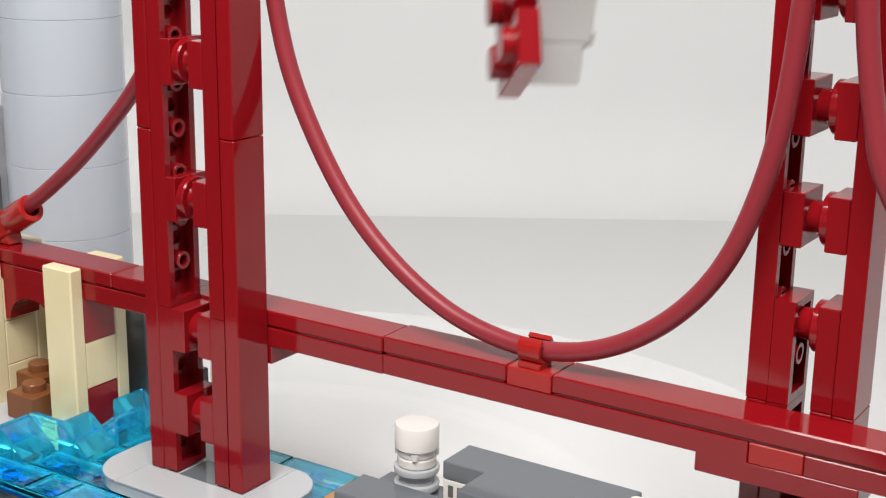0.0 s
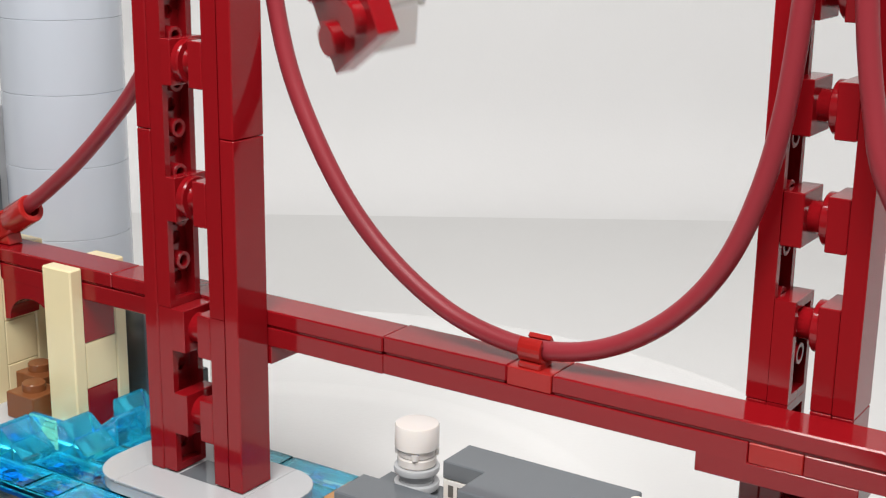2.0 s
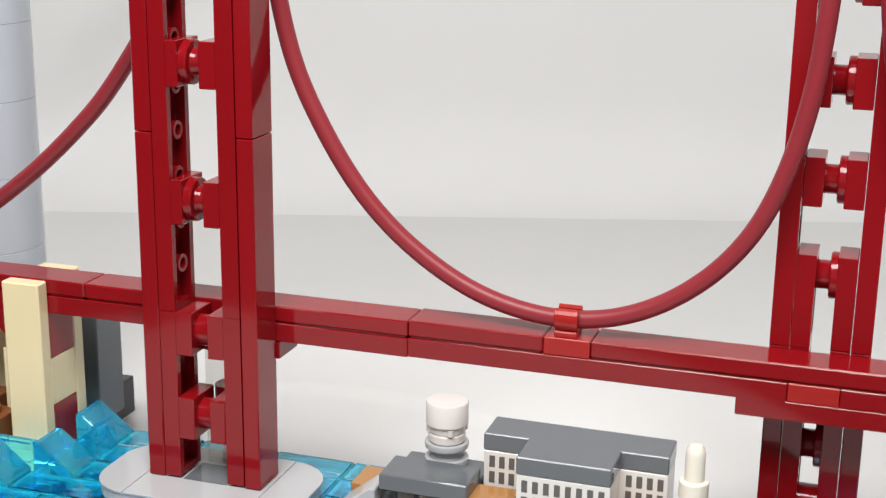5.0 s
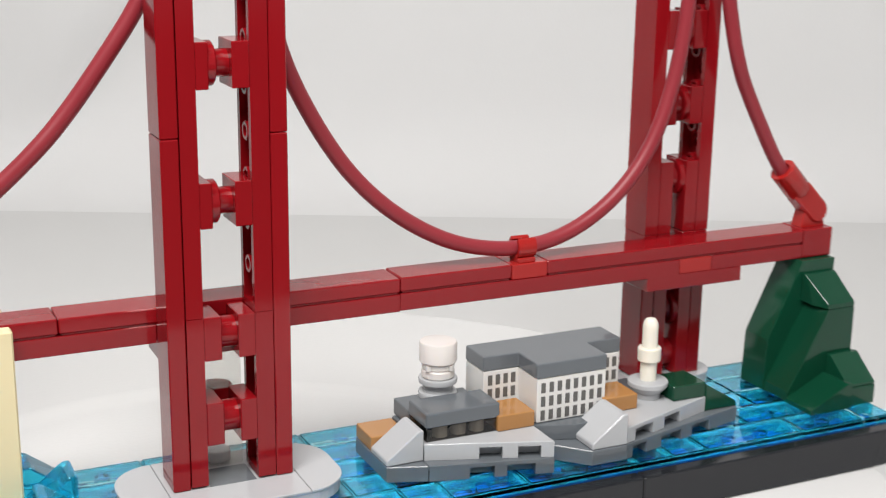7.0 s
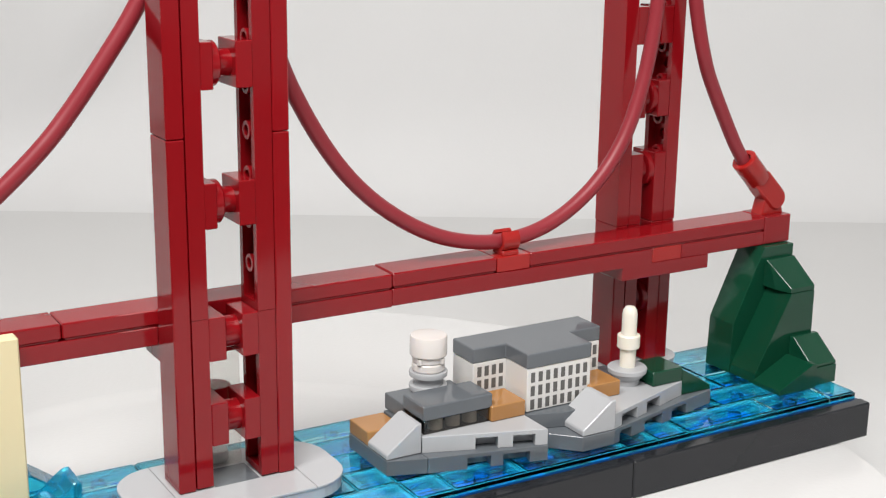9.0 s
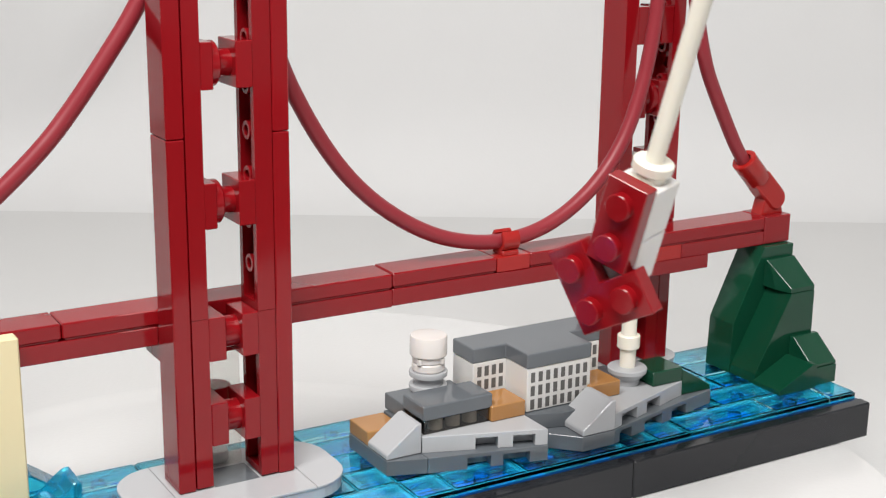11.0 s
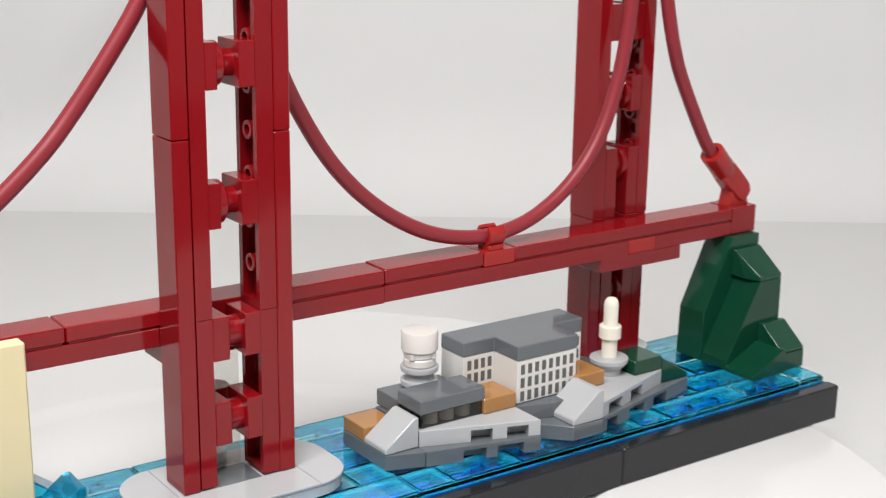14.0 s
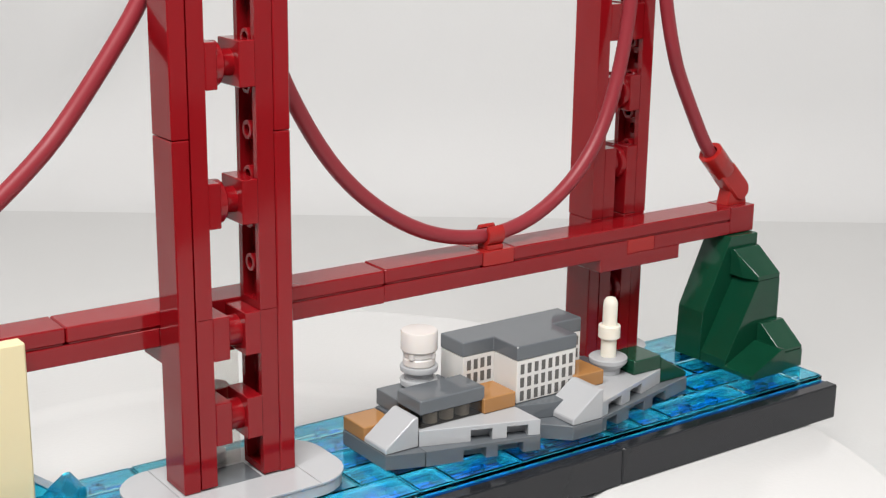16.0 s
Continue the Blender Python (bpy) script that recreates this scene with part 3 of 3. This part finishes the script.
def guardhouse():
    t = thing("guardhouse", 54, 0, 3.75, "low grey brick house with a smoked clear window band", "building")
    part("window_band", box(47.2, 62.5, -5.0, 2.7, 3.8, 6.5, 0.1), SMOKE, t, "smoked clear plate")
    part("window_core", box(48.2, 61.5, -0.2, 2.2, 3.85, 6.4, 0.1), DGREY, t, "dark inner plate")
    for x in (51.0, 54.9, 58.8):
        part("window_stud", lathe([(1.5, 3.85), (1.5, 6.1), (1.1, 6.3)], x, -2.7, 16), IVORY, t, "pale tube behind the smoked plate", smooth=True)
    part("roof", box(47.0, 62.6, -5.2, 3.1, 6.55, 9.55, 0.24), DGREY, t, "smooth dark grey roof tile")
    part("back_plate", box(47.2, 62.5, 3.2, 10.9, 3.8, 7.15, 0.16), DGREY, t)


def tank():
    x, y = 55.1, 7.2
    t = thing("water_tank", x, y, 7.15, "round off-white water tank on grey discs", "water tank")
    part("base_disc", lathe([(2.9, 7.2), (2.9, 7.7), (3.8, 7.9), (3.9, 8.7), (3.8, 8.95), (3.0, 9.0), (3.0, 9.5)], x, y), LGREY, t, smooth=True)
    part("base_disc", lathe([(2.9, 9.55), (3.0, 10.6), (3.8, 10.8), (3.9, 11.6), (3.8, 11.85), (2.9, 11.9)], x, y), LGREY, t, smooth=True)
    part("neck", lathe([(3.1, 11.95), (3.3, 12.2), (3.3, 13.4), (3.05, 13.7)], x, y), WARM, t, smooth=True)
    part("neck", lathe([(3.05, 13.75), (3.25, 13.95), (3.25, 14.9), (3.0, 15.1)], x, y), WARM, t, smooth=True)
    part("drum", lathe([(3.6, 15.1), (3.75, 15.3), (3.75, 19.0), (3.6, 19.25), (3.1, 19.35)], x, y), WARM, t, smooth=True)
    for a in range(4):
        an = radians(90 * a + 28)
        part("lug", lathe([(0.7, 13.8), (0.75, 14.9)], x + 3.0 * math.cos(an), y + 3.0 * math.sin(an), 10), WARM, t, smooth=True)


def lighthouse():
    x, y = 99.2, -0.9
    t = thing("lighthouse", x, y, 3.75, "slim white lighthouse on a light grey dish", "lighthouse")
    part("dish", lathe([(2.7, 3.8), (2.8, 5.0), (3.5, 5.6), (4.2, 6.5), (4.2, 7.3), (4.0, 7.5), (1.6, 7.55)], x, y), LGREY, t, smooth=True)
    part("shaft", lathe([(1.7, 7.5), (1.7, 11.8)], x, y), IVORY, t, smooth=True)
    part("collar", lathe([(2.25, 11.7), (2.4, 11.9), (2.4, 14.4), (2.25, 14.6)], x, y), IVORY, t, smooth=True)
    part("lantern", lathe([(1.6, 14.5), (1.6, 19.1), (1.45, 20.0), (1.0, 20.65), (0.1, 20.9)], x, y), IVORY, t, smooth=True)


island()
prison()
guardhouse()
tank()
lighthouse()


# ---------------------------------------------------------------- the green headland
def hill():
    t = thing("green_headland", 144, 3, -2.75, "dark green headland of slope bricks under the deck end", "hill")
    part("slope", prism([(134.8, -2.7), (152.2, -2.7), (152.2, 26.2), (143.2, 26.2), (135.6, 9.8), (135.2, 9.0)], "y", 6.2, 14.2, 0.11), GREEN, t)
    part("slope", prism([(135.0, -2.7), (152.0, -2.7), (151.8, 17.1), (144.7, 17.1), (135.2, -0.5)], "y", -1.9, 6.1, 0.11), GREEN, t)
    part("cap_slope", hull([(144.5, -1.9, 17.2), (151.7, -1.9, 17.2), (144.5, -1.9, 18.3), (151.7, -1.9, 18.3), (143.3, 5.2, 23.5), (151.8, 5.2, 23.5), (143.3, 6.1, 23.5), (151.8, 6.1, 23.5), (143.3, 6.1, 17.2), (151.8, 6.1, 17.2), (143.3, 2.0, 17.2), (143.3, 3.4, 21.0)], 0.11), GREEN, t)
    part("foot_brick", box(145.6, 152.6, -9.6, -2.0, -2.7, 1.5, 0.11), GREEN, t)
    part("foot_slope", prism([(-9.4, 1.6), (-9.4, 2.2), (-3.2, 7.2), (-2.0, 7.2), (-2.0, 1.6)], "x", 145.0, 152.6, 0.11), GREEN, t)
    part("corner_slope", prism([(134.6, -2.7), (134.6, -1.7), (144.4, 3.0), (145.5, 3.0), (145.5, -2.7)], "y", -10.5, -2.0, 0.11), GREEN, t)


hill()


# ---------------------------------------------------------------- the fort, the city
def fort():
    t = thing("brick_fort", -42, 12, -2.75, "tan and dark red arched fort under the deck", "fort")
    for x0 in (-57, -33):
        part("post", box(x0, x0 + 8, 4.8, 7.95, -2.7, 32.3, 0.3), TAN, t, "smooth tan post")
        part("post", box(x0, x0 + 8, 15.95, 19.1, -2.7, 32.3, 0.3), TAN, t, "smooth tan post")
    for z0, z1, m in ((-2.6, 7.0, RED), (7.1, 16.6, TAN), (16.7, 26.3, RED)):
        part("pillar_brick", box(-32.9, -25.1, 8.0, 15.9, z0, z1, 0.16), m, t)
        part("pillar_brick", box(-56.9, -49.1, 8.0, 15.9, z0, z1, 0.16), TAN, t)
    arch = [(-49, 26.3), (-49, 17.5)] + [(-41 - 6.6 * math.cos(radians(a)), 17.5 + 5.4 * math.sin(radians(a))) for a in range(0, 181, 12)] + [(-33, 17.5), (-33, 26.3)]
    part("arch", prism(arch, "y", 8.1, 15.8, 0.12), RED, t, "dark red arch brick")
    part("back_wall", box(-58, -33.5, 21.0, 23.0, -2.6, 26.2, 0.16), TAN, t)
    part("wall_rib", box(-36.2, -33.0, 8.3, 13.5, 5.0, 17.4, 0.16), TAN, t)


def land():
    t = thing("shore_plate", -60, 4, -3.2, "pale grey rounded plate as the shore", "shore")
    prof = [(-110, -8), (-42, -8)] + [(-42 + 7 * math.sin(radians(a)), -1 - 7 * math.cos(radians(a))) for a in range(10, 91, 16)] + [(-35, 23), (-110, 23)]
    part("plate", prism(prof, "z", -2.7, -0.6, 0.2), LGREY, t)


def brown_house():
    t = thing("brown_brick", -41.6, 9, -0.55, "reddish brown brick with two studs on the shore", "brick")
    part("body", box(-42.3, -34.3, 1.5, 9.4, -0.55, 4.9, 0.2), BROWN, t)
    part("body", box(-48.9, -41.0, 9.5, 17.4, -0.55, 5.4, 0.2), BROWN, t)
    part("stud", stud(-38.3, 5.4, 4.9), BROWN, t, smooth=True)
    part("stud", stud(-45.6, 13.2, 5.4), BROWN, t, smooth=True)


def skyscraper():
    x, y = -62, 38.5
    t = thing("skyscraper", x, y, -3.3, "tall round pale blue-grey tower of curved bricks", "skyscraper")
    z = -3.2
    while z < 120:
        part("curved_brick", lathe([(13.28, z), (13.4, z + 0.1), (13.4, z + 15.87), (13.28, z + 15.97)], x, y, 48), SKYGREY, t, smooth=True)
        z += 16
    t2 = thing("office_block", -86, 36, -3.3, "pale grey office block with a dark panel for its shadow", "office block")
    part("body", box(-94, -78, 24, 48, -3.2, 56, 0.3), LGREY, t2)
    # dark panel set on the wall, standing in for shadow
    part("recess", box(-78, -77.4, 26, 32, 2, 40, 0.1), DGREY, t2, "dark panel in place of shadow")
    t3 = thing("dark_block", -29, 32, -3.3, "low dark grey block behind the fort", "office block")
    part("body", box(-44, -25.5, 24.5, 34, -3.2, 22, 0.3), DGREY, t3)


def wave(x, y, z, rz, tilt=0.0, s=1.0):
    t = thing("wave_slope", x, y, z, "clear light blue slope brick as a breaking wave", "wave", "waves by the shore")
    bm = prism([(-4, 0), (4, 0), (4, 1.2), (-2.6, 6.2), (-4, 6.2)], "y", -4, 4, 0.3)
    bmesh.ops.transform(bm, matrix=Matrix.Translation((x, y, z)) @ pose(0, 0, 0, tilt, 0, rz) @ Matrix.Scale(s, 4), verts=bm.verts)
    part("slope", bm, WAVE, t).visible_shadow = False


fort()
land()
brown_house()
skyscraper()
wave(-19.5, 2.0, -2.6, 0)
wave(-28.0, -6.0, -2.6, 0)
wave(-20.0, 17.0, -2.6, 0)
wave(-28.0, 2.3, -2.6, 90)
wave(-19.5, 10.2, -2.6, 180)


# ---------------------------------------------------------------- the pointer
def pointer():
    ob = new("pointer_wand")
    ob.empty_display_size = 0.005
    home[ob] = Vector((0, 0, 0))
    tagged(ob, "white rod with white bricks and a dark red arrow plate", "pointer")
    part("rod", lathe([(1.6, 9.0), (1.6, 210)], 0, 0, 24), IVORY, ob, smooth=True)
    part("collar", lathe([(2.9, 9.6), (2.9, 11.0), (3.55, 11.2), (3.6, 12.7), (3.4, 12.9), (1.7, 12.9)], 0, 0, 28), IVORY, ob, smooth=True)
    part("brick", box(-4, 4, -4, 4, 0.04, 9.6, 0.2), WHITE, ob)
    part("brick", box(-4, 4, -4, 4, -9.6, -0.04, 0.2), WHITE, ob)
    part("brick", merge(box(-4, 3.2, -4, 4, -16.2, -9.65, 0.2), box(3.0, 4.6, -3.5, 3.5, -10.6, -8.2, 0.2)), WHITE, ob)
    red = part("plate", box(-7.3, -4.05, -4, 4, -5.6, 10.6, 0.16), RED, ob, "dark red plate")
    for z in (6.4, -1.6):
        part("stud", lathe([(2.45, -7.2), (2.45, -8.8), (2.25, -9.0)], 0, z, 20, "x"), RED, red, smooth=True)
    bm = prism([(0, 0), (16, 0), (16, 8), (8, 8), (8, 16), (0, 16)], "x", -7.25, -4.1, 0.16)
    turn = Matrix.Translation((0, 0, -20.5)) @ pose(0, 0, 0, 45, 0, 0)
    bmesh.ops.transform(bm, matrix=turn, verts=bm.verts)
    arrow = part("arrow_plate", bm, RED, ob, "dark red corner plate as an arrow head")
    for a, b in ((4, 4), (12, 4), (4, 12)):
        s = lathe([(2.45, -7.2), (2.45, -8.8), (2.25, -9.0)], a, b, 20, "x")
        bmesh.ops.transform(s, matrix=turn, verts=s.verts)
        part("stud", s, RED, arrow, smooth=True)
    return ob


wand = pointer()


# ---------------------------------------------------------------- what moves
def motions():
    turn = [(0.0, -64.09), (0.6, -64.05), (1.2, -64.02), (1.8, -64.07), (3.9, -64.09), (4.0, -64.0), (4.2, -62.06), (4.6, -55.6), (5.2, -45.5), (5.8, -35.6), (6.3, -24.18), (6.5, -19.18), (7.0, -5.54), (7.25, -1.9),
            (7.5, -0.42), (7.8, 0.0), (13.5, 0.0), (13.7, 0.9), (14.0, 4.49), (14.25, 9.6), (14.5, 13.69), (14.75, 14.1), (15.0, 13.92), (15.25, 11.6), (15.5, 8.52), (15.75, 6.1), (16.0, 4.69)]
    for ob in turning:
        rest = Matrix.Translation(ob.location)
        walk(ob, [(t, pose(0, 0, 0, 0, 0, a) @ rest) for t, a in turn])
    # the wand: a first pose over the deck, a second over the islet; shifts across the view in millimetres (right, up)
    side, up = Vector((0.8602, -0.5097, 0.0134)), Vector((0.1222, 0.2316, 0.9651))
    turn_a = Matrix(((0.983, 0.141, -0.118), (-0.172, 0.931, -0.323), (0.065, 0.338, 0.939))).to_quaternion()
    turn_b = Matrix(((0.99, 0.072, -0.125), (-0.109, 0.938, -0.328), (0.094, 0.338, 0.936))).to_quaternion()
    turn_c = Matrix(((0.964, -0.264, -0.042), (0.241, 0.926, -0.291), (0.116, 0.27, 0.956))).to_quaternion()
    turn_c = Matrix.Rotation(radians(-4), 3, Vector((-0.495, -0.829, 0.261))).to_quaternion() @ turn_c
    at_a, at_b, at_c = Vector((0.0205, -0.0785, 0.0608)), Vector((0.0234, -0.0818, 0.0729)), Vector((0.0592, -0.0463, 0.0388))
    first = [(0.0, 92, -455), (0.1, 40, -388), (0.2, 42, -330), (0.3, 60, -264), (0.4, 40, -190), (0.5, 62, -115), (0.6, 82, -28), (0.7, 108, 17), (0.8, 95, 22), (0.9, 36, 8), (1.0, 0, 0), (1.1, 25, 0), (1.2, 90, -6),
             (1.3, 150, -30), (1.4, 160, -32), (1.5, 142, 0), (1.6, 50, -72), (1.7, -65, -190), (1.8, -142, -256), (1.9, -178, -395), (2.0, -218, -528), (2.1, -232, -545), (2.2, -178, -405), (2.3, -30, -235),
             (2.4, 95, -155), (2.5, 184, -145), (2.6, 80, -225), (2.7, 20, -720), (2.9, 20, -1100)]
    second = [(9.6, 200, -1500, 1, 0), (10.0, 100, -900, 1, 0), (10.4, -40, -260, 1, 0), (10.8, -60, -60, 1, 0), (11.1, 0, -20, 1, 0), (11.3, 0, 0, 1, 0), (11.4, -28, 48, 1, 0), (11.5, -57, 81, 1, 0), (11.6, 8, 84, 1, 0),
              (11.7, 10, 62, 1, 0), (11.8, -26, 24, 1, 0), (11.9, 20, 14, 0.97, 0), (12.0, -225, -275, 0.8, -12), (12.1, -330, -800, 0.75, -14), (12.4, -330, -1500, 0.75, -14)]
    eye, sight = EYE.translation, Vector((-0.495, -0.829, 0.261))
    rows = []
    # how far the wand is turned about its own rod
    spins = [(0.0, -14), (0.1, -12), (0.2, -4), (0.3, 2), (0.5, 6), (0.8, 10), (1.1, 13), (1.6, 8), (1.8, 12), (2.1, 7), (3.0, 6)]
    twist = lambda deg: Matrix.Rotation(radians(deg), 4, 'Z')
    for t, dx, dy in first:
        k0 = max(j for j in range(len(spins) - 1) if spins[j][0] <= t)
        (ta, sa), (tb, sb) = spins[k0], spins[k0 + 1]
        spin = sa + (sb - sa) * (t - ta) / (tb - ta)
        k = min(1, max(0, (t - 1.6) / 0.7))
        a = at_a + (side * (dx - 111) - up * (dy - 17)) * 0.0000764
        b = at_b + (side * (dx - 182) - up * (dy + 145)) * 0.0000746
        rows.append((t, Matrix.Translation(a.lerp(b, k)) @ turn_a.slerp(turn_b, k).to_matrix().to_4x4() @ twist(spin)))
    for t, dx, dy, pull, lean in second:
        c = at_c + (side * (dx + 1) - up * (dy - 83)) * 0.0000977
        tilt = Matrix.Rotation(radians(lean), 3, sight).to_quaternion() @ turn_c
        rows.append((t, Matrix.Translation(eye + (c - eye) * pull) @ tilt.to_matrix().to_4x4() @ twist(8)))
    rows.append((16.0, rows[-1][1]))
    walk(wand, rows)


motions()
